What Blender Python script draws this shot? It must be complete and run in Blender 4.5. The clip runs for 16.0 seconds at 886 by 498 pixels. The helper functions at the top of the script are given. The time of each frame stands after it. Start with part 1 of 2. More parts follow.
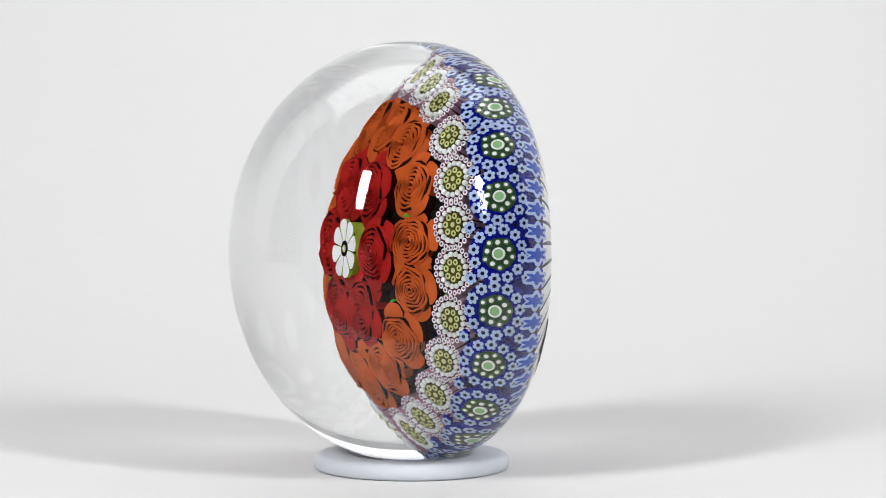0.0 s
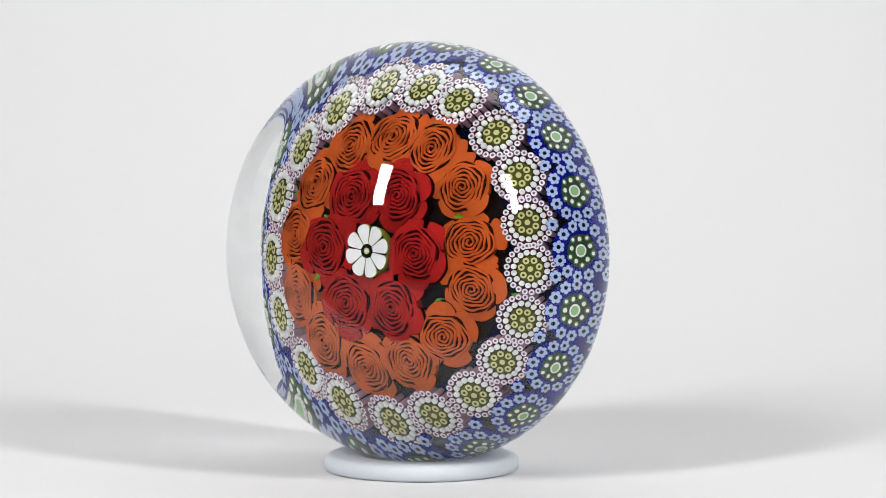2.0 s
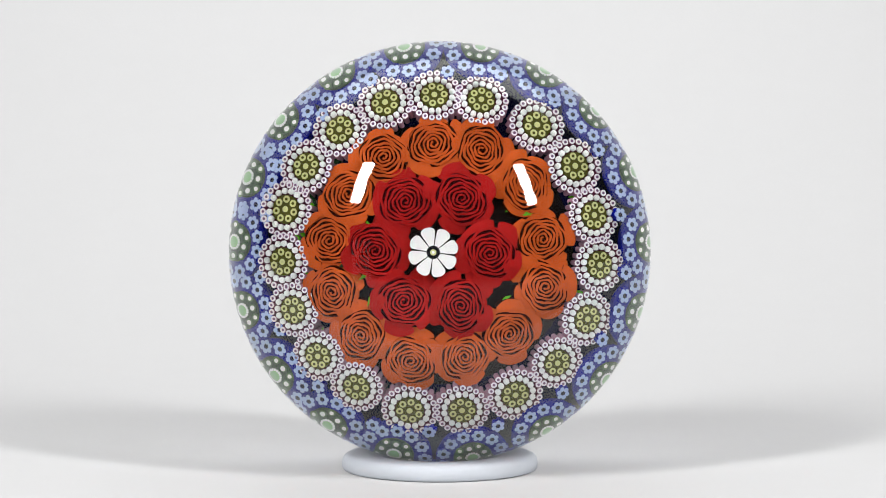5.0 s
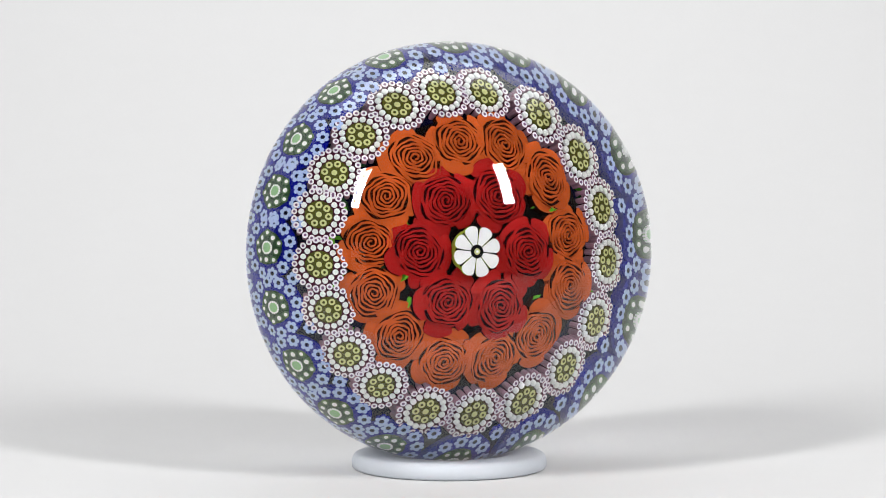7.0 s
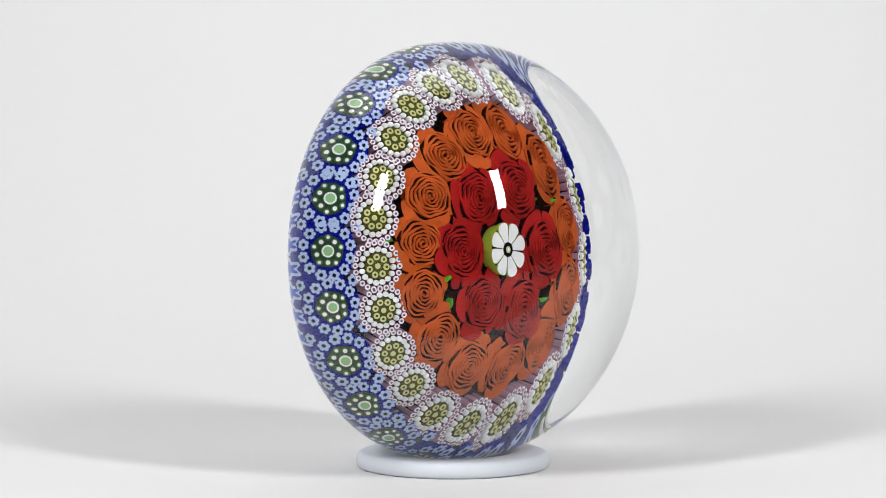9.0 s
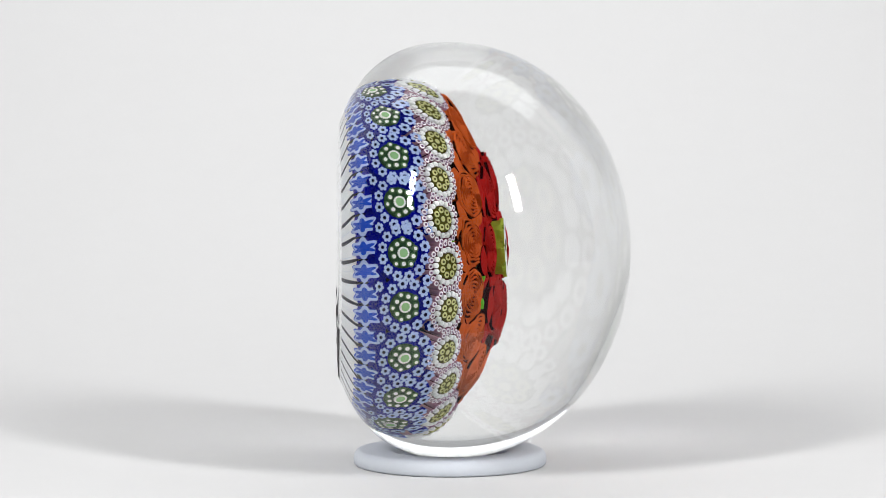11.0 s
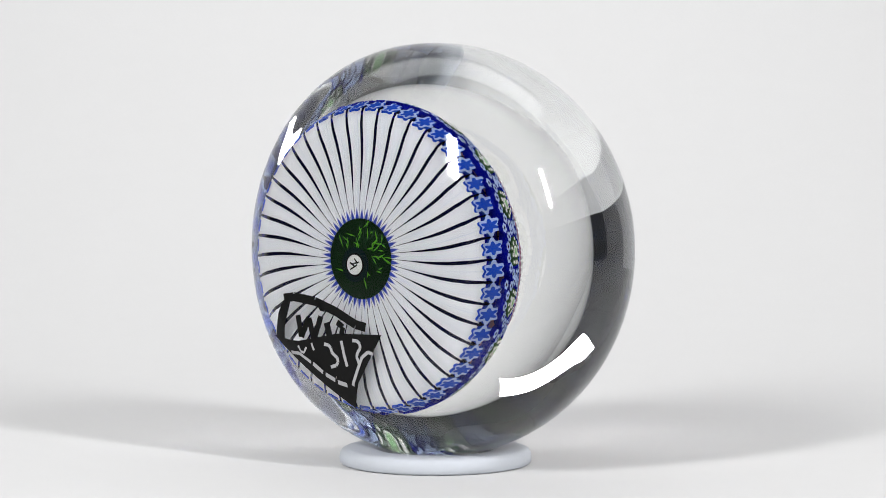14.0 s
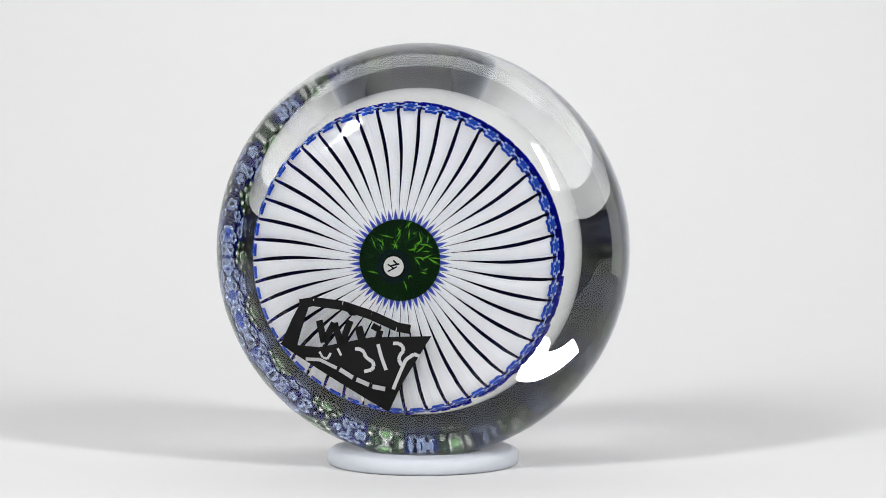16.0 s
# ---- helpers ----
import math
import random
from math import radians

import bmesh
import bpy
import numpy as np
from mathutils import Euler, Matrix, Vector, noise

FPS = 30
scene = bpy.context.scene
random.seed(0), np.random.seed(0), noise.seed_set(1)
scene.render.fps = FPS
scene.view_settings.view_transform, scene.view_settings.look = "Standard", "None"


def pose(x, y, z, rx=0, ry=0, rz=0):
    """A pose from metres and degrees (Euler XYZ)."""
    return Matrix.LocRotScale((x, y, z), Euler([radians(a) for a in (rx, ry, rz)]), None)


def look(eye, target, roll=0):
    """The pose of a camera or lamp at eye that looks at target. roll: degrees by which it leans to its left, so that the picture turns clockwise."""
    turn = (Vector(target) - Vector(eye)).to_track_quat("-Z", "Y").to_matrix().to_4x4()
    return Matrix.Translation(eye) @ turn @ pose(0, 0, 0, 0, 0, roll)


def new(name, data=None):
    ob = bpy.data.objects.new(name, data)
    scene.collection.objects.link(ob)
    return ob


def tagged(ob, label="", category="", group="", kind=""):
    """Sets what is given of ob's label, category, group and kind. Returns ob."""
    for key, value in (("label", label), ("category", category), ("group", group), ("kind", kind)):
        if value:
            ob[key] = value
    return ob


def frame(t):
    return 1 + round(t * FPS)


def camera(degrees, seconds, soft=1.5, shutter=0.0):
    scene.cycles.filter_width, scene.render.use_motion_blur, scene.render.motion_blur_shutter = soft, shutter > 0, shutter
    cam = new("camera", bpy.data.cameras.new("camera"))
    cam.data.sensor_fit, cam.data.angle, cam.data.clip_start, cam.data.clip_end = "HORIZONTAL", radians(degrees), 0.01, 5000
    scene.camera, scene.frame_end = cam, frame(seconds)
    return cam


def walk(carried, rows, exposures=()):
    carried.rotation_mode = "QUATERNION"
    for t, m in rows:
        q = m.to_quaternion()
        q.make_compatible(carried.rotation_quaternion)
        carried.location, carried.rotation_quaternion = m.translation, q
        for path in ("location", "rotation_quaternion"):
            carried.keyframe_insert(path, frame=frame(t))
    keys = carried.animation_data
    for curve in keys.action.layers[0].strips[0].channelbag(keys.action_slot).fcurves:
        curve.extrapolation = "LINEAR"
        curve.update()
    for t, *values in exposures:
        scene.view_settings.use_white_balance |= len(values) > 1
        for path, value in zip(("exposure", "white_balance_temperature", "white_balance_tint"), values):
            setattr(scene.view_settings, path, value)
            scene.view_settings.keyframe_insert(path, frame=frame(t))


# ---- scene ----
# ---------------------------------------------------------------- scale and fitted numbers
U = 0.0375 / 370.3            # one unit of the plan below; the glass is 75 mm across
GLASS_R = 368.8               # girth radius
DOME, DOME_P = 316.5, 2.03    # height and fullness of the dome over the girth
BASE, FLANK, FLANK_P = 201.0, 228.8, 2.551
LIFT = 382.0                  # glass axis over the table
ARM, TURN = 41.0, 15.637      # how far off the turning axis it stands; degrees a second
FACE_AT, NEAR_AT = 5.003, 3.364
SHIFT = 3.2

# ---------------------------------------------------------------- camera
DIST, PITCH, SIDE = 4175.5, 2.857, 23.3
cam = camera(2 * math.degrees(math.atan(784 / DIST)), 16.0, soft=0.8)
eye = (SIDE * U, -DIST * math.cos(radians(PITCH)) * U, (LIFT + 3.5 + DIST * math.sin(radians(PITCH))) * U)
aim = (SIDE * U, 0, (LIFT + 3.5) * U)
EXPOSURE = 2.61
walk(cam, [(0, look(eye, aim)), (16, look(eye, aim))], exposures=((0, EXPOSURE), (16, EXPOSURE)))

# ---------------------------------------------------------------- light
world = bpy.data.worlds.new("room_dark")
world.use_nodes = True
world.node_tree.nodes["Background"].inputs[0].default_value = (0.02, 0.02, 0.02, 1)
scene.world = world


def area_lamp(name, place, target, wide, high, power, colour=(1, 1, 1)):
    data = bpy.data.lights.new(name, "AREA")
    data.shape, data.size, data.size_y = "RECTANGLE", wide, high
    data.energy, data.color = power, colour
    ob = new(name, data)
    ob.matrix_world = look(place, target)
    return ob


def strip_place(azimuth, elevation, distance):
    a, e = radians(azimuth), radians(elevation)
    return (distance * math.cos(e) * math.sin(a), -distance * math.cos(e) * math.cos(a), LIFT * U + distance * math.sin(e))


CENTRE = (0, 0, LIFT * U)
area_lamp("strip_light", strip_place(-41.5, 31.5, 0.9), CENTRE, 0.088, 0.30, 1.45)
area_lamp("strip_light", strip_place(46.0, 30.0, 0.9), CENTRE, 0.080, 0.29, 1.33)
area_lamp("top_light", (0, 0.235, 0.690), (0, 0.235, 0), 1.0, 0.30, 0.28, (0.965, 0.98, 1.0))


# ---------------------------------------------------------------- materials
def material(name, colour, rough=0.4, metal=0.0, grain=0.06, scale=2500.0, bump=0.0, spec=0.0, big=0.04):
    """A surface whose colour varies at two scales, with fine relief."""
    m = bpy.data.materials.new(name)
    m.use_nodes = True
    n, l = m.node_tree.nodes, m.node_tree.links
    b = n["Principled BSDF"]
    b.inputs["Roughness"].default_value, b.inputs["Metallic"].default_value = rough, metal
    b.inputs["Specular IOR Level"].default_value = spec
    co = n.new("ShaderNodeTexCoord")
    fine, wide = n.new("ShaderNodeTexNoise"), n.new("ShaderNodeTexNoise")
    fine.inputs["Scale"].default_value, wide.inputs["Scale"].default_value = scale, scale / 12
    fine.inputs["Detail"].default_value = 3
    add = n.new("ShaderNodeMath")
    add.operation = "MULTIPLY_ADD"
    mul = n.new("ShaderNodeMath")
    mul.operation = "MULTIPLY_ADD"
    l.new(co.outputs["Object"], fine.inputs["Vector"])
    l.new(co.outputs["Object"], wide.inputs["Vector"])
    l.new(fine.outputs["Fac"], mul.inputs[0])
    mul.inputs[1].default_value, mul.inputs[2].default_value = grain * 2, 1 - grain - big
    l.new(wide.outputs["Fac"], add.inputs[0])
    add.inputs[1].default_value = big * 2
    l.new(mul.outputs[0], add.inputs[2])
    mix = n.new("ShaderNodeMix")
    mix.data_type, mix.blend_type = "RGBA", "MULTIPLY"
    mix.inputs["Factor"].default_value = 1
    mix.inputs[6].default_value = (*colour, 1)
    l.new(add.outputs[0], mix.inputs[7])
    l.new(mix.outputs[2], b.inputs["Base Color"])
    if bump:
        bp = n.new("ShaderNodeBump")
        bp.inputs["Strength"].default_value, bp.inputs["Distance"].default_value = bump, 0.0003
        l.new(fine.outputs["Fac"], bp.inputs["Height"])
        l.new(bp.outputs[0], b.inputs["Normal"])
    return m


def glass_material(name, colour, ior):
    m = bpy.data.materials.new(name)
    m.use_nodes = True
    n, l = m.node_tree.nodes, m.node_tree.links
    n.remove(n["Principled BSDF"])
    g = n.new("ShaderNodeBsdfGlass")
    g.inputs["Color"].default_value, g.inputs["Roughness"].default_value, g.inputs["IOR"].default_value = (*colour, 1), 0, ior
    l.new(g.outputs[0], n["Material Output"].inputs[0])
    return m


def stripe_material():
    """White stretched glass with fine threads along it and a blue foot, by the strip's own coordinates."""
    m = material("white_thread_glass", (0.86, 0.87, 0.92), 0.35)
    n, l = m.node_tree.nodes, m.node_tree.links
    b = n["Principled BSDF"]
    uv = n.new("ShaderNodeUVMap")
    mapping = n.new("ShaderNodeMapping")
    mapping.inputs["Scale"].default_value = (9, 0.6, 1)
    threads = n.new("ShaderNodeTexNoise")
    threads.inputs["Scale"].default_value, threads.inputs["Detail"].default_value = 1.6, 4
    info = n.new("ShaderNodeObjectInfo")
    shift = n.new("ShaderNodeVectorMath")
    spread = n.new("ShaderNodeCombineXYZ")
    l.new(info.outputs["Random"], spread.inputs[2])
    shift.operation = "MULTIPLY_ADD"
    shift.inputs[1].default_value = (40, 40, 40)
    l.new(spread.outputs[0], shift.inputs[0])
    l.new(uv.outputs[0], mapping.inputs[0])
    l.new(mapping.outputs[0], shift.inputs[2])
    l.new(shift.outputs[0], threads.inputs["Vector"])
    ramp = n.new("ShaderNodeValToRGB")
    ramp.color_ramp.elements[0].position, ramp.color_ramp.elements[0].color = 0.28, (0.78, 0.81, 0.92, 1)
    ramp.color_ramp.elements[1].position, ramp.color_ramp.elements[1].color = 0.46, (0.96, 0.965, 1.0, 1)
    l.new(threads.outputs["Fac"], ramp.inputs[0])
    parts = n.new("ShaderNodeSeparateXYZ")
    l.new(uv.outputs[0], parts.inputs[0])
    # blue foot: along the middle of the strip, near its inner end
    side = n.new("ShaderNodeMath")
    side.operation = "MULTIPLY_ADD"
    side.inputs[1].default_value, side.inputs[2].default_value = 1, -0.5
    l.new(parts.outputs[0], side.inputs[0])
    far = n.new("ShaderNodeMath")
    far.operation = "ABSOLUTE"
    l.new(side.outputs[0], far.inputs[0])
    line = n.new("ShaderNodeMath")
    line.operation = "MULTIPLY_ADD"
    line.inputs[1].default_value = -0.22
    l.new(far.outputs[0], line.inputs[0])
    l.new(parts.outputs[1], line.inputs[2])
    cut = n.new("ShaderNodeMapRange")
    cut.inputs["From Min"].default_value, cut.inputs["From Max"].default_value = 0.885, 0.925
    l.new(line.outputs[0], cut.inputs[0])
    mix = n.new("ShaderNodeMix")
    mix.data_type = "RGBA"
    mix.inputs[7].default_value = (0.05, 0.08, 0.5, 1)
    l.new(cut.outputs[0], mix.inputs["Factor"])
    l.new(ramp.outputs[0], mix.inputs[6])
    l.new(mix.outputs[2], b.inputs["Base Color"])
    return m


M_PAPER = material("white_card", (0.535, 0.533, 0.534), 0.75, grain=0.015, scale=1500, bump=0.05, spec=0.2, big=0.01)
M_FABRIC = material("white_fabric", (0.66, 0.66, 0.66), 0.9, grain=0.03, scale=900, bump=0.1, spec=0.1)
M_ROOM = material("dark_room", (0.20, 0.20, 0.205), 0.9, scale=30)
M_TABLE = material("grey_table", (0.12, 0.12, 0.125), 0.6, grain=0.08, scale=600, spec=0.2)
M_PLASTIC = material("milky_plastic", (0.42, 0.44, 0.475), 0.6, grain=0.02, scale=1200, spec=0.15)
M_GLASS = glass_material("clear_lead_glass", (0.985, 0.99, 0.985), 1.596)
M_BLUE = material("cobalt_glass", (0.003, 0.006, 0.30), 0.15)
M_COBALT = material("bright_cobalt_glass", (0.004, 0.008, 0.52), 0.15)
M_NAVY = material("navy_glass", (0.003, 0.003, 0.03), 0.15)
M_DARK = material("dark_glass", (0.012, 0.008, 0.008), 0.2)
M_DGREEN = material("dark_green_glass", (0.008, 0.028, 0.009), 0.12, grain=0.4, scale=900, big=0.3)
M_TEAL = material("dark_teal_glass", (0.010, 0.024, 0.024), 0.15)
M_SHARD = material("bright_green_glass", (0.13, 0.50, 0.03), 0.12, grain=0.3)
M_WHITE = material("white_glass", (0.90, 0.90, 0.90), 0.3)
M_BLACK = material("black_glass", (0.008, 0.008, 0.008), 0.25)
M_RED = material("red_glass", (0.40, 0.016, 0.015), 0.35, grain=0.15, scale=1500, big=0.28)
M_ORANGE = material("orange_glass", (0.56, 0.098, 0.022), 0.35, grain=0.15, scale=1500, big=0.28)
M_UMBER = material("umber_glass", (0.030, 0.006, 0.002), 0.4)
M_WINE = material("wine_glass", (0.026, 0.002, 0.004), 0.4)
M_MAUVE = material("mauve_glass", (0.22, 0.12, 0.22), 0.3)
M_PINKSIDE = material("rose_glass", (0.46, 0.24, 0.33), 0.3)
M_LILAC = material("lilac_glass", (0.86, 0.80, 0.86), 0.3)
M_PINK = material("plum_glass", (0.07, 0.012, 0.03), 0.3)
M_OLIVE = material("olive_glass", (0.085, 0.080, 0.014), 0.3)
M_YELLOW = material("yellow_green_glass", (0.62, 0.62, 0.28), 0.3)
M_GREEN = material("leaf_green_glass", (0.025, 0.065, 0.028), 0.3)
M_SAGE = material("sage_glass", (0.09, 0.17, 0.075), 0.3)
M_PALEGREEN = material("pale_green_glass", (0.30, 0.56, 0.26), 0.3)
M_PALEBLUE = material("pale_blue_glass", (0.42, 0.53, 0.84), 0.3)
M_SKY = material("sky_blue_glass", (0.46, 0.58, 0.92), 0.3)
M_STARBLUE = material("bright_blue_glass", (0.022, 0.085, 0.62), 0.25)
M_LIME = material("lime_glass", (0.36, 0.46, 0.05), 0.3)
M_STRIPE = stripe_material()
M_DECAL = material("black_print", (0.006, 0.006, 0.006), 0.6, spec=0.08)
M_SMOKE = material("smoke_print", (0.36, 0.36, 0.37), 0.5)


# ---------------------------------------------------------------- mesh helpers
def mesh_of(name, verts, faces, mats, slots=None, smooth=False):
    me = bpy.data.meshes.new(name)
    me.from_pydata([tuple(v) for v in verts], [], faces)
    for m in mats:
        me.materials.append(m)
    if slots is not None:
        me.polygons.foreach_set("material_index", slots)
    if smooth:
        me.polygons.foreach_set("use_smooth", [True] * len(me.polygons))
    me.update()
    return me


def part(name, mesh, parent, label="", m=None):
    ob = new(name, mesh)
    ob.parent = parent
    if m is not None:
        ob.matrix_local = m
    if label:
        tagged(ob, label)
    return ob


class Build:
    """Gathers vertices, faces and material slots for one mesh, in plan units."""

    def __init__(self):
        self.v, self.f, self.s = [], [], []

    def prism(self, outline, z0, z1, slot, side=None, taper=1.0, dome=0.0):
        """An upright prism over a closed outline (x, y); taper scales its foot; dome lifts its middle."""
        k, n = len(self.v), len(outline)
        cx, cy = sum(p[0] for p in outline) / n, sum(p[1] for p in outline) / n
        self.v += [(x, y, z1) for x, y in outline]
        self.v += [(cx + (x - cx) * taper, cy + (y - cy) * taper, z0) for x, y in outline]
        self.v.append((cx, cy, z1 + dome))
        for i in range(n):
            j = (i + 1) % n
            self.f.append((k + i, k + j, k + 2 * n)), self.s.append(slot)
            self.f.append((k + n + i, k + n + j, k + j, k + i)), self.s.append(slot if side is None else side)

    def bend(self, rx, ry):
        """Bows the top over a curved bed with these radii."""
        self.v = [(x, y, z - x * x / (2 * rx) - y * y / (2 * ry)) for x, y, z in self.v]
        return self

    def mesh(self, name, mats, smooth=False):
        return mesh_of(name, [(x * U, y * U, z * U) for x, y, z in self.v], self.f, mats, self.s, smooth)


def ring_of(cx, cy, r, n, turn=0.0):
    return [(cx + r * math.cos(turn + 2 * math.pi * i / n), cy + r * math.sin(turn + 2 * math.pi * i / n)) for i in range(n)]


def lathe(profile, n, mats, name, slots=None):
    """A body of revolution about the x axis from (x, r) pairs in plan units; ends at r = 0 close to a point."""
    verts, faces, sl, rows = [], [], [], []
    for x, r in profile:
        if r < 1e-6:
            rows.append([len(verts)] * n)
            verts.append((x * U, 0, 0))
        else:
            k = len(verts)
            verts += [(x * U, r * U * math.cos(2 * math.pi * i / n), r * U * math.sin(2 * math.pi * i / n)) for i in range(n)]
            rows.append(list(range(k, k + n)))
    for a in range(len(rows) - 1):
        for i in range(n):
            j = (i + 1) % n
            q = [rows[a][i], rows[a + 1][i], rows[a + 1][j], rows[a][j]]
            q = [p for t, p in enumerate(q) if p not in q[:t]]
            if len(q) > 2:
                faces.append(q), sl.append(slots[a] if slots else 0)
    return mesh_of(name, verts, faces, mats, sl, True)


# ---------------------------------------------------------------- the set: table, sweep, tent
def build_set():
    half, back, front, bend, top = 0.55, 0.50, 0.15, 0.40, 0.70
    verts, faces = [], []
    line = [(-0.062, 0.0), (0.0, 0.0)] + [(back - bend + bend * math.sin(a), bend - bend * math.cos(a)) for a in np.linspace(0, math.pi / 2, 48)] + [(back, top)]
    for y, z in line:
        verts += [(-half, y, z), (half, y, z), (-half, y + (0.002 if z > 0.01 else 0), z - 0.002), (half, y + (0.002 if z > 0.01 else 0), z - 0.002)]
    for i in range(len(line) - 1):
        a, b = 4 * i, 4 * i + 4
        faces += [(a, a + 1, b + 1, b), (a + 2, b + 2, b + 3, a + 3), (a, b, b + 2, a + 2), (a + 1, a + 3, b + 3, b + 1)]
    sweep = new("backdrop_sweep", mesh_of("backdrop_sweep", verts, faces, [M_PAPER], smooth=True))
    tagged(sweep, "seamless white card table rising into a backdrop", "backdrop", kind="structure")

    def slab(name, x0, x1, y0, y1, z0, z1, mat, label, category):
        v = [(x, y, z) for x in (x0, x1) for y in (y0, y1) for z in (z0, z1)]
        f = [(0, 1, 3, 2), (4, 6, 7, 5), (0, 4, 5, 1), (2, 3, 7, 6), (0, 2, 6, 4), (1, 5, 7, 3)]
        tagged(new(name, mesh_of(name, v, f, [mat])), label, category, kind="structure")

    slab("wall_left", -half - 0.012, -half - 0.002, front, back, -0.002, top, M_FABRIC, "white fabric side of a light tent", "wall")
    slab("wall_right", half + 0.002, half + 0.012, front, back, -0.002, top, M_FABRIC, "white fabric side of a light tent", "wall")
    slab("ceiling", -half - 0.012, half + 0.012, 0.07, back + 0.002, top + 0.002, top + 0.012, M_FABRIC, "white fabric top of a light tent", "ceiling")
    slab("table", -0.6, 0.6, -0.20, back, -0.035, -0.004, M_TABLE, "mid-grey table top under the white card", "table")
    slab("floor", -1.5, 1.5, -2.2, 0.9, -0.78, -0.75, M_ROOM, "dark floor of the room", "floor")
    slab("ceiling_room", -1.5, 1.5, -2.2, 0.9, 1.7, 1.73, M_ROOM, "dark ceiling of the room", "ceiling")
    slab("wall_front", -1.5, 1.5, -2.23, -2.2, -0.75, 1.7, M_ROOM, "dark wall of the room", "wall")
    slab("wall_back", -1.5, 1.5, 0.9, 0.93, -0.75, 1.7, M_ROOM, "dark wall of the room", "wall")
    slab("wall_west", -1.53, -1.5, -2.2, 0.9, -0.75, 1.7, M_ROOM, "dark wall of the room", "wall")
    # unseen board, added as a stand-in for a pale panel refracted in the glass
    slab("added_pale_board", -0.78, -0.56, -0.93, -0.92, -0.75, 0.16, M_FABRIC, "tall white board on the dark floor, added unseen to show pale in the glass", "reflector board")
    slab("wall_east", 1.5, 1.53, -2.2, 0.9, -0.75, 1.7, M_ROOM, "dark wall of the room", "wall")


build_set()


# ---------------------------------------------------------------- canes
def rose_mesh(name, seed, mats):
    """A rose cane: outer petals, and a wavy ribbon wound in a spiral over a dark bed. Radius 1 is 36 units."""
    rnd = random.Random(seed)
    b, k = Build(), 36.0
    ph = [rnd.uniform(0, 6.28) for _ in range(4)]
    b.prism(ring_of(0, 0, 0.86 * k, 20), -18, -4.4, 0, 0, 0.9)
    petals = 5
    for i in range(petals):
        a = 2 * math.pi * (i + rnd.uniform(-0.2, 0.2)) / petals
        out, wid = rnd.uniform(0.76, 0.92) * k, rnd.uniform(0.46, 0.62) * k
        o = []
        for j in range(16):
            t = 2 * math.pi * j / 16
            x, y = out + 0.30 * k * math.cos(t), wid * math.sin(t) * (1 + 0.12 * math.sin(3 * t + i))
            o.append((x * math.cos(a) - y * math.sin(a), x * math.sin(a) + y * math.cos(a)))
        b.prism(o, -18, -7.0 + 1.8 * (i % 3), 0, 1, 0.94, 3.0)
    b.prism([(x * f, y * f) for x, y in ring_of(0, 0, 0.80 * k, 30) for f in [1 + 0.07 * math.sin(2 * math.atan2(y, x) + ph[0] + 2.6) + 0.04 * math.sin(5 * math.atan2(y, x) + ph[1] - 5.2)]], -8, -2.0, 1)
    turns, steps = 6.3, 300
    half = 0.037 * k
    n0 = len(b.v)
    for i in range(steps + 1):
        t = i / steps
        a = t * turns * 2 * math.pi
        r = (0.05 + 0.76 * t) * k
        drift = 0.09 * a
        r *= 1 + 0.06 * math.sin(2 * a + ph[0] + drift) + 0.05 * math.sin(5 * a + ph[1] - 2 * drift) + 0.016 * math.sin(11 * a + ph[2])
        h = half * (0.80 + 0.35 * math.sin(1.7 * a + ph[3]) ** 2) * (0.8 + 0.3 * t)
        if t > 0.97:
            h *= max(0.1, (1 - t) / 0.03)
        c, s = math.cos(a), math.sin(a)
        z = 1.0 - 1.4 * t
        tip = 0.8 * math.sin(3 * a + ph[1])
        b.v += [((r - h) * c, (r - h) * s, z - 5), ((r - h) * c, (r - h) * s, z - 0.9 + tip), ((r + h) * c, (r + h) * s, z - 0.9 - tip), ((r + h) * c, (r + h) * s, z - 5)]
        if i:
            p, q = n0 + 4 * (i - 1), n0 + 4 * i
            for e in range(3):
                b.f.append((p + e, p + e + 1, q + e + 1, q + e)), b.s.append(0)
    return b.bend(170, 170).mesh(name, mats)


def white_cane_mesh(turn):
    """Radius 33: plum rods with lilac rings outside, white rods, a yellow-green heart."""
    b, k = Build(), 33.5
    b.prism(ring_of(0, 0, 0.88 * k, 28), -44, -2.4, 1, 1, 0.62)
    n = 22
    for i in range(n):
        a = turn + 2 * math.pi * i / n
        x, y = 0.885 * k * math.cos(a), 0.885 * k * math.sin(a)
        b.prism(ring_of(x, y, 0.115 * k, 8, a), -44, -0.6, 0, 7, 0.5)
        b.prism(ring_of(x, y, 0.052 * k, 6, a), -2, -0.2, 6)
    for i in range(16):
        a = turn + 2 * math.pi * (i + 0.5) / 16
        b.prism(ring_of(0.635 * k * math.cos(a), 0.635 * k * math.sin(a), 0.108 * k, 8, a), -3, 0.4, 2, dome=1.6)
    b.prism(ring_of(0, 0, 0.50 * k, 24), -3, 0.0, 3)
    for i in range(7):
        a = turn + 2 * math.pi * i / 7
        x, y = 0.345 * k * math.cos(a), 0.345 * k * math.sin(a)
        b.prism(ring_of(x, y, 0.130 * k, 8), -1, 0.5, 4)
        b.prism(ring_of(x, y, 0.055 * k, 6), -1, 0.8, 5)
    b.prism(ring_of(0, 0, 0.11 * k, 8), -1, 0.5, 4)
    return b.bend(290, 170).mesh("white_cane", [M_LILAC, M_PINK, M_WHITE, M_OLIVE, M_YELLOW, M_OLIVE, M_MAUVE, M_PINKSIDE])


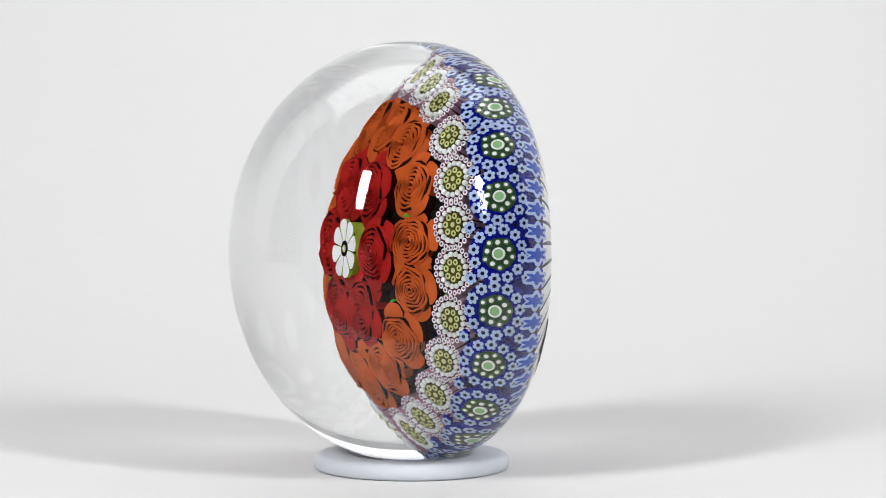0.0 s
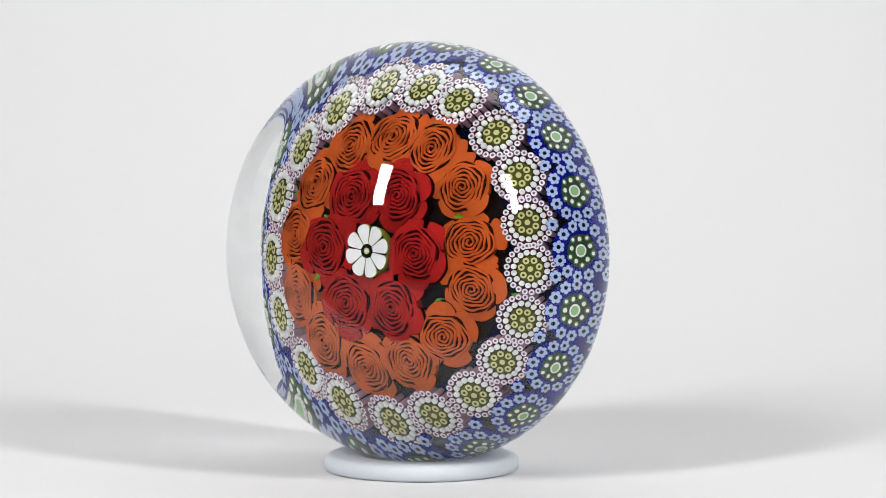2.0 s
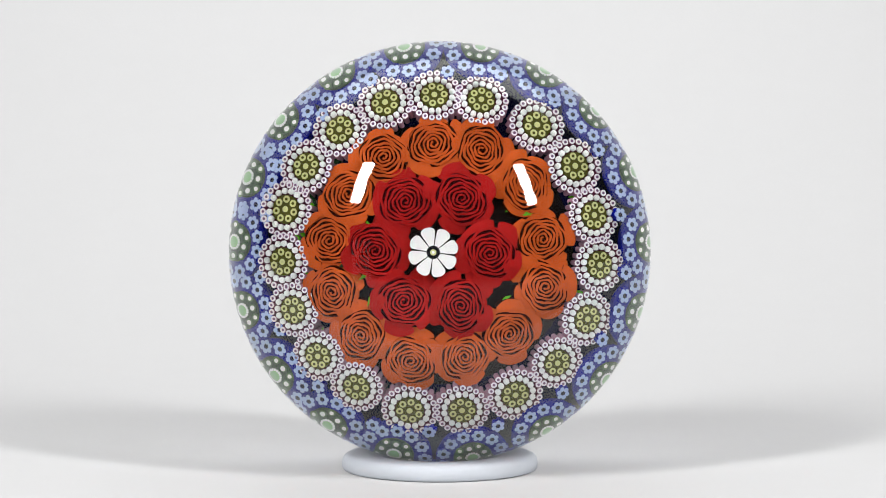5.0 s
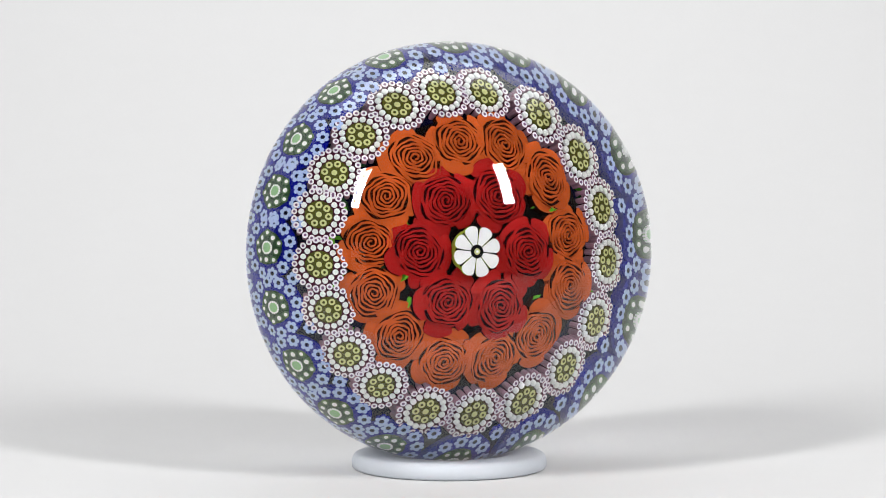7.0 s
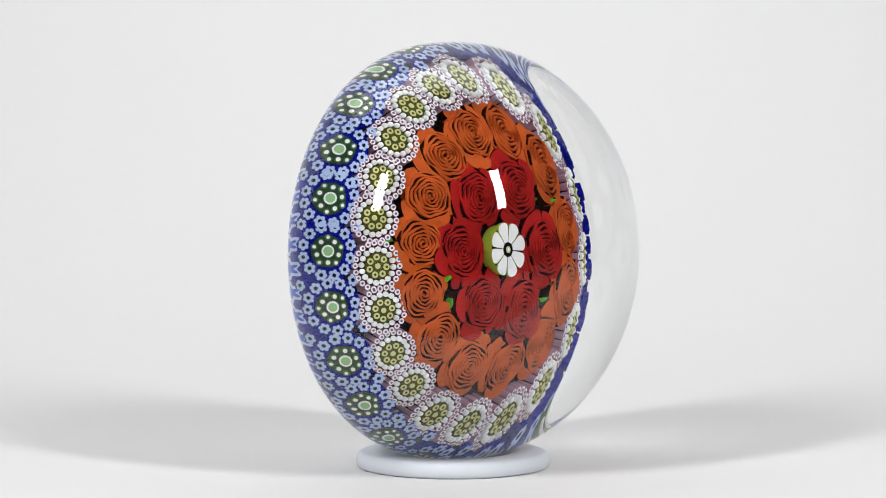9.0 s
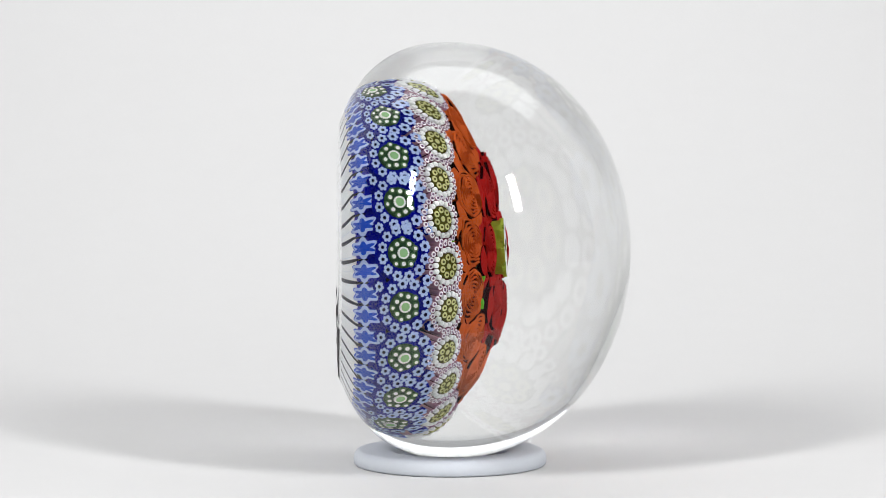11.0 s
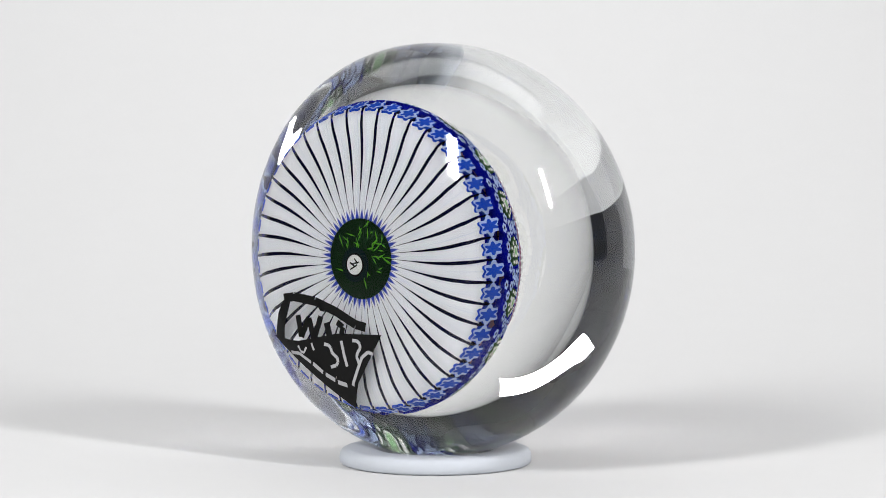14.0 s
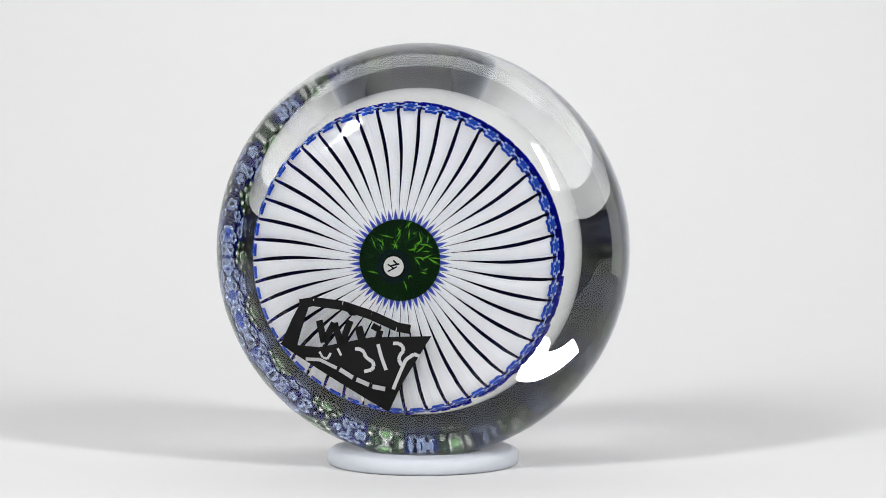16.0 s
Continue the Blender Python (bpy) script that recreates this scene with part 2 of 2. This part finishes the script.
def green_cane_mesh(turn):
    """Radius 41: a pale green sun in dark green with white dots, ringed by blue and white florets."""
    b, k = Build(), 49.0
    b.prism(ring_of(0, 0, 0.90 * k, 28), -14, -3.4, 5, 5, 0.92)
    b.prism(ring_of(0, 0, 0.47 * k, 28), -4, -0.8, 1)
    b.prism([(r * k * math.cos(2 * math.pi * i / 32), r * k * math.sin(2 * math.pi * i / 32)) for i in range(32) for r in [0.185 if i % 2 else 0.155]], -2, 0.3, 0)
    for i in range(16):
        a = turn + 2 * math.pi * i / 16
        b.prism(ring_of(0.160 * k * math.cos(a), 0.160 * k * math.sin(a), 0.034 * k, 5), -1, 0.7, 6)
    for i in range(10):
        a = turn + 2 * math.pi * i / 10
        r = 0.335 if i % 2 else 0.415
        x, y = r * k * math.cos(a), r * k * math.sin(a)
        b.prism(ring_of(x, y, 0.100 * k, 9), -1, 0.0, 7)
        b.prism(ring_of(x, y, (0.068 if i % 2 else 0.056) * k, 7), -1, 0.6, 2)
    florets = [(0.735 * k * math.cos(turn + 2 * math.pi * (i + 0.5) / 12), 0.735 * k * math.sin(turn + 2 * math.pi * (i + 0.5) / 12), turn + 0.5 * i) for i in range(12)]
    florets += [(-0.82 * k, -0.80 * k, 0.2), (0.82 * k, 0.78 * k, 0.1)]
    for x, y, a in florets:
        for j in range(6):
            t = a + 2 * math.pi * j / 6
            b.prism(ring_of(x + 0.116 * k * math.cos(t), y + 0.116 * k * math.sin(t), 0.066 * k, 7, t), -7, -0.2, 3, 5, 0.95)
        b.prism(ring_of(x, y, 0.060 * k, 6, a), -4, -0.5, 4)
    return b.bend(255, 230).mesh("green_cane", [M_PALEGREEN, M_GREEN, M_WHITE, M_PALEBLUE, M_NAVY, M_BLUE, M_WHITE, M_SAGE])


def flower_mesh():
    """Radius 29: eight white petals round a black eye, on a lime rod."""
    b, k = Build(), 34.0
    b.prism(ring_of(0, 0, 0.90 * k, 24), -30, -1.0, 1, 2, 0.92)
    for i in range(8):
        a = 2 * math.pi * i / 8
        o = []
        for r, w in ((0.24, -0.085), (0.55, -0.205), (0.80, -0.285), (0.92, -0.24), (0.985, -0.12), (1.0, 0), (0.985, 0.12), (0.92, 0.24), (0.80, 0.285), (0.55, 0.205), (0.24, 0.085)):
            o.append((k * (r * math.cos(a) - w * math.sin(a)), k * (r * math.sin(a) + w * math.cos(a))))
        b.prism(o, -3, 0.8, 0, 2, 0.98, 0.6)
    b.prism(ring_of(0, 0, 0.27 * k, 16), -2, 1.2, 1)
    b.prism(ring_of(0, 0, 0.13 * k, 8), -1, 1.7, 3)
    b.prism(ring_of(0, 0, 0.06 * k, 8), -1, 2.0, 4)
    return b.mesh("flower_cane", [M_WHITE, M_BLACK, M_LIME, M_YELLOW, M_WHITE])


def star_mesh():
    """A six-lobed star, longer than wide: pale outside, bright blue within."""
    b = Build()

    def lobes(sx, sy, deep, n=36):
        return [(sx * (1 + deep * math.cos(6 * t)) * math.cos(t), sy * (1 + deep * math.cos(6 * t)) * math.sin(t)) for t in (2 * math.pi * i / n for i in range(n))]

    b.prism(lobes(15.2, 27.0, 0.20), -5, 0.0, 0, 1, 0.95)
    b.prism(lobes(8.6, 20.5, 0.32), -2, 0.8, 1)
    b.prism([(16.6, -10), (18.6, -10), (19.2, 8), (18.6, 20), (16.6, 20), (16.2, 8)], -8, -0.8, 2)
    return b.mesh("star_cane", [M_SKY, M_STARBLUE, M_NAVY])


# profile of the cushion of canes: radius, height along the axis
CUSHION = [(0, 52), (75, 45), (143, 17), (198, -16), (240, -82), (254, -143), (262, -165)]


def cushion(r):
    for (a, x), (b, y) in zip(CUSHION, CUSHION[1:]):
        if r <= b:
            return x + (y - x) * (r - a) / (b - a)
    return CUSHION[-1][1]


def drift(height):
    """The canes sit a little to one side, more so towards the base."""
    return -3 - 0.080 * (height - 20)


def seat(r, degrees, slope, height, spin=0.0, scale=1.0):
    """The pose of a cane on the cushion: local z outwards, y away from the axis. slope: degrees that its face leans from the axis."""
    a, s = radians(degrees), radians(slope)
    axis, out = Vector((1, 0, 0)), Vector((0, math.cos(a), math.sin(a)))
    z = axis * math.cos(s) + out * math.sin(s)
    y = out * math.cos(s) - axis * math.sin(s)
    x = y.cross(z)
    m = Matrix((x, y, z)).transposed().to_4x4()
    m.translation = (axis * height + out * r + Vector((0, drift(height), 0))) * U
    return m @ pose(0, 0, 0, 0, 0, spin) @ Matrix.Scale(scale, 4)


def glass_back(r):
    """How far the glass reaches behind the girth at radius r."""
    return min(BASE, FLANK * max(0.0, 1 - (r / GLASS_R) ** FLANK_P) ** (1 / FLANK_P))


def stripe_mesh(step):
    """One white strip of the underside, from the rim to the green middle, rounded across."""
    verts, faces, uvs = [], [], []
    n, across = 22, 7
    for i in range(n + 1):
        t = i / n
        r = 256 - (256 - 70) * t
        back = -(162 + 20 * min(1, 1.25 * t) ** 0.8)
        swirl = radians(2.0) * math.sin(math.pi * t)
        half = radians(step / 2) * (0.90 - 0.13 * math.sin(math.pi * min(1, t * 1.3)) ** 0.7 + 0.03 * t)
        for j in range(across):
            c = 2 * j / (across - 1) - 1
            a = swirl + half * c
            lift = 4.0 * (1 - c * c) * (r / 266)
            if i == 0:
                lift -= 2
            verts.append(((back - lift) * U, r * math.cos(a) * U, r * math.sin(a) * U))
            uvs.append((j / (across - 1), t))
    for i in range(n):
        for j in range(across - 1):
            k = i * across + j
            faces.append((k, k + across, k + across + 1, k + 1))
    me = mesh_of("white_stripe", verts, faces, [M_STRIPE], smooth=True)
    layer = me.uv_layers.new(name="UVMap")
    for loop in me.loops:
        layer.data[loop.index].uv = uvs[loop.vertex_index]
    return me


def band(path, width):
    """A flat strip of quads along a path of (x, y), as quads of (x, y)."""
    out = []
    for i in range(len(path) - 1):
        (x0, y0), (x1, y1) = path[i], path[i + 1]
        d = math.hypot(x1 - x0, y1 - y0)
        nx, ny = -(y1 - y0) / d * width / 2, (x1 - x0) / d * width / 2
        out.append([(x0 - nx, y0 - ny), (x1 - nx, y1 - ny), (x1 + nx, y1 + ny), (x0 + nx, y0 + ny)])
    return out


def sheet_on_base(name, quads, mat, gap):
    """Thin print that hugs the back of the glass: quads in (v, w), cut finely and laid on the surface."""
    verts, faces, n = [], [], 10
    for q in quads:
        k = len(verts)
        for i in range(n + 1):
            for j in range(n + 1):
                s, t = i / n, j / n
                x = (q[0][0] * (1 - s) + q[1][0] * s) * (1 - t) + (q[3][0] * (1 - s) + q[2][0] * s) * t
                y = (q[0][1] * (1 - s) + q[1][1] * s) * (1 - t) + (q[3][1] * (1 - s) + q[2][1] * s) * t
                verts.append(((-glass_back(math.hypot(x, y)) - gap) * U, x * U, y * U))
        for i in range(n):
            for j in range(n):
                p = k + i * (n + 1) + j
                faces.append((p, p + n + 1, p + n + 2, p + 1))
    return mesh_of(name, verts, faces, [mat])


def build_mark(weight, shell):
    """The maker's mark on the base: a black leaning shape with pale plain bars."""
    main = [[(226, -154), (150, -158), (95, -200), (172, -186)], [(150, -158), (60, -140), (60, -235), (95, -202)], [(60, -140), (-44, -137), (8, -222), (60, -232)],
            [(172, -186), (95, -200), (33, -250), (33, -271)], [(60, -232), (8, -222), (33, -271), (33, -250)]]
    strokes = [band([(184, -84), (160, -80), (110, -86), (60, -102), (15, -122), (-8, -126)], 16), [[(168, -88), (186, -88), (222, -156), (190, -156)]],
               band([(150, -112), (142, -150), (124, -116), (112, -154), (96, -112)], 12), band([(82, -122), (72, -158)], 14),
               band([(58, -120), (44, -128), (48, -142), (34, -150)], 11), [[(108, -84), (96, -86), (86, -104), (98, -102)]]]
    mark = part("maker_mark", sheet_on_base("maker_mark", main, M_DECAL, 0.8), weight, "black printed mark on the base", shell)
    for q in strokes:
        part("print_stroke", sheet_on_base("print_stroke", q, M_DECAL, 1.2), mark)
    pale = band([(176, -180), (150, -180), (120, -194)], 6) + band([(115, -196), (92, -210)], 8) + band([(86, -213), (64, -222)], 8) + band([(58, -225), (36, -229)], 8)
    pale += band([(22, -229), (10, -200), (0, -178), (-14, -168), (-26, -172)], 6)
    pale += band([(88, -160), (78, -161), (72, -166), (70, -173), (64, -178), (57, -182), (55, -190), (60, -196), (72, -199)], 6) + band([(48, -152), (42, -174), (34, -196)], 6)
    pale += band([(22, -150), (12, -150), (5, -155), (4, -163), (10, -170), (12, -178), (7, -188)], 6)
    pale += band([(150, -166), (144, -176), (136, -178), (130, -168)], 4) + band([(118, -160), (112, -172)], 4)
    for q in pale:
        part("pale_bar", sheet_on_base("pale_bar", [q], M_SMOKE, 1.6), mark, "pale plain bar in the black mark")


def build_paperweight():
    weight = new("paperweight")
    tagged(weight, "clear glass paperweight with colourful flower canes, standing on its edge", "paperweight")
    inner = Matrix.Translation((SHIFT * U, 0, GLASS_R * U))
    shell = inner
    lean = Vector((1, 0, 0)).rotation_difference(Vector((1, 0.0, 0.042))).to_matrix().to_4x4()
    inner = inner @ Matrix.Translation((20 * U, 0, 0)) @ lean @ Matrix.Translation((-20 * U, 0, 0))

    under = inner @ Matrix.Translation((0, drift(-170) * U, 0))

    # clear body
    prof = []
    for i in range(150):
        a = math.pi / 2 * i / 149
        prof.append((DOME * math.cos(a) ** (2 / DOME_P), GLASS_R * math.sin(a) ** (2 / DOME_P)))
    prof[0], prof[-1] = (DOME, 0), (0, GLASS_R)
    for i in range(1, 150):
        a = math.pi / 2 * (1 - i / 149)
        x = -FLANK * max(0.0, math.cos(a)) ** (2 / FLANK_P)
        r = GLASS_R * max(0.0, math.sin(a)) ** (2 / FLANK_P)
        if -x < BASE:
            prof.append((x, r))
    prof += [(-BASE + 0.7, prof[-1][1] * 0.985), (-BASE, prof[-1][1] * 0.95), (-BASE, 60), (-BASE, 0)]
    part("glass_body", lathe(prof, 400, [M_GLASS], "glass_body"), weight, "clear polished glass dome with a flat base", shell)


    # coloured ground under the canes
    core = [(40, 0), (34, 60), (8, 130), (-12, 165), (-48, 192), (-100, 229), (-140, 242), (-160, 244), (-167, 200), (-174, 100), (-174, 0)]
    slots = [1, 1, 1, 2, 2, 0, 0, 2, 2, 2]
    part("blue_ground", lathe(core, 96, [M_COBALT, M_DARK, M_NAVY], "blue_ground", slots), weight, "cobalt blue glass bed of the canes", inner @ Matrix.Translation((0, 3 * U, 0)))

    roses = [rose_mesh("rose_cane", s, [M_ORANGE, M_UMBER]) for s in (3, 7, 12)]
    reds = [rose_mesh("rose_cane", s, [M_RED, M_WINE]) for s in (21, 25)]
    rnd = random.Random(5)
    part("flower_cane", flower_mesh(), weight, "white flower cane with a black eye", inner @ seat(4, 140, 0, 52.5, 10))
    for i, (r, a) in enumerate(((81, 120), (82, 65), (73, 1), (77, 296), (76, 236), (81, 177))):
        part("red_rose_cane", reds[i % 2], weight, "red spiral rose cane", inner @ seat(r, a, 9, cushion(r) + 4 + 3 * math.cos(radians(a)), rnd.uniform(0, 360), 1.14))
    for i, a in enumerate((8, 38, 67, 92, 119, 146, 173, 200, 227, 256, 285, 312, 343)):
        r = 144 + rnd.uniform(-4, 4)
        part("orange_rose_cane", roses[i % 3], weight, "orange spiral rose cane", inner @ seat(r, a, 27, cushion(r) + 5 + 2 * math.cos(radians(a)), rnd.uniform(0, 360), 1.10))
    whites = [white_cane_mesh(t) for t in (0.0, 0.13, 0.31)]
    for i, a in enumerate((14, 33, 53, 75, 92, 110, 129, 147, 164, 183, 201, 220, 238, 259, 278, 298, 317, 336, 356)):
        r = 200 + rnd.uniform(-2, 2)
        part("white_cane", whites[i % 3], weight, "white and plum cane with a yellow-green heart", inner @ seat(r, a, 43, cushion(r) - 3, rnd.uniform(-8, 8), rnd.uniform(1.03, 1.09)))
    greens = [green_cane_mesh(t) for t in (0.0, 0.2, 0.4)]
    for i, a in enumerate((3, 23, 43, 61, 80, 101, 121, 141, 159, 177, 196, 216, 236, 256, 278, 300, 322, 343)):
        part("green_cane", greens[i % 3], weight, "green cane ringed by blue and white florets", inner @ seat(244, a, 64, -79, rnd.uniform(-8, 8), rnd.uniform(0.98, 1.04)))
    star = star_mesh()
    count = 44
    stripe = stripe_mesh(360 / count)
    for i in range(count):
        a = 360 * i / count + 3
        part("star_cane", star, weight, "", inner @ seat(257, a, 88, -145, rnd.uniform(-4, 4), rnd.uniform(0.98, 1.04)))
    for i in range(count):
        a = 360 * i / count + 3
        part("white_stripe", stripe, weight, "", under @ pose(0, 0, 0, a))

    # middle of the underside
    part("green_eye", lathe([(-176, 76), (-180, 73), (-181, 0)], 64, [M_DGREEN], "green_eye"), weight, "dark green glass middle of the underside", under)
    b = Build()
    for i in range(90):
        a, r, w = rnd.gauss(-0.6, 1.3), rnd.uniform(24, 64), rnd.uniform(4, 12)
        t = a + rnd.uniform(-0.9, 0.9)
        x, y = r * math.cos(a), r * math.sin(a)
        c, d = math.cos(t), math.sin(t)
        b.prism([(x - w * c, y - w * d), (x + 1.1 * d, y - 1.1 * c), (x + w * c, y + w * d + 1), (x - 1.3 * d, y + 1.3 * c)], 0, 1.2, i % 2)
    part("green_shards", b.mesh("green_shards", [M_SHARD, M_GREEN]), weight, "bright green splinters in the dark glass", under @ pose(-181 * U, 0, 0, 0, -90, 0))
    b = Build()
    for i in range(110):
        a = rnd.choice((0.0, math.pi)) - 0.12 + rnd.gauss(0, 0.38)
        r = rnd.choice((rnd.uniform(100, 122), rnd.uniform(104, 125), rnd.uniform(120, 150), rnd.uniform(172, 186)))
        w, t = rnd.uniform(5, 12), a + rnd.uniform(-1.2, 1.2)
        h = cushion(r) - rnd.uniform(1, 8) - (7 if r > 160 else 0)
        x, y = r * math.cos(a), r * math.sin(a)
        c, d = math.cos(t), math.sin(t)
        b.prism([(x - w * c, y - w * d), (x + 3.0 * d, y - 3.0 * c), (x + w * c, y + w * d), (x - 2.4 * d, y + 2.4 * c)], h - 8, h, 1 if i % 4 == 3 else 0, dome=2)
    part("leaf_slivers", b.mesh("leaf_slivers", [M_SHARD, M_GREEN]), weight, "green glass leaf slivers between the roses", inner @ pose(0, 0, 0, 90, 0, 90))
    # signature disc, its letters as plain bars
    b = Build()
    b.prism(ring_of(0, 0, 27, 32), -2, 0.2, 2)
    b.prism(ring_of(0, 0, 18.5, 28), 0, 1.2, 1)
    b.prism(ring_of(0, 0, 15.5, 28), 0, 2.0, 0)
    for x, y, w, h, t in ((-4, 2, 1.1, 8, 0.5), (0, 4, 1.1, 6, -0.6), (2.5, -2, 1.3, 7, 0.25), (6, -3, 1.2, 5, -0.8)):
        c, d = math.cos(t), math.sin(t)
        b.prism([(x + p * c - q * d, y + p * d + q * c) for p, q in ((-w, -h), (w, -h), (w, h), (-w, h))], 0, 2.6, 1)
    part("signature_disc", b.mesh("signature_disc", [M_WHITE, M_BLACK, M_TEAL]), weight, "small white disc with black marks", shell @ pose(-190 * U, 22 * U, -19 * U, 0, -90, 0) @ Matrix.Scale(1.12, 4))
    build_mark(weight, shell)
    return weight


weight = build_paperweight()


def build_ring():
    prof = [(0, 100), (0, 166), (1.5, 169.5), (4, 171.5), (12, 172.2), (19, 171), (24, 168), (27, 163), (28, 156), (28, 114), (26, 106), (22, 101), (4, 98), (0, 100)]
    me = lathe(prof, 128, [M_PLASTIC], "support_ring")
    me.transform(Matrix.Rotation(radians(-90), 4, "Y"))
    me.flip_normals()
    return tagged(new("support_ring", me), "flat milky white plastic ring on the table under the paperweight", "display ring")


ring = build_ring()


# ---------------------------------------------------------------- what moves
def motions():
    def spot(t, z):
        b = radians(-90 + TURN * (t - NEAR_AT))
        return pose(ARM * U * math.cos(b), ARM * U * math.sin(b), z * U, 0, 0, -90 + TURN * (t - FACE_AT))

    times = [i * 0.5 for i in range(33)]
    walk(weight, [(t, spot(t, LIFT - GLASS_R)) for t in times])
    walk(ring, [(t, spot(t, 0.3)) for t in times])


motions()
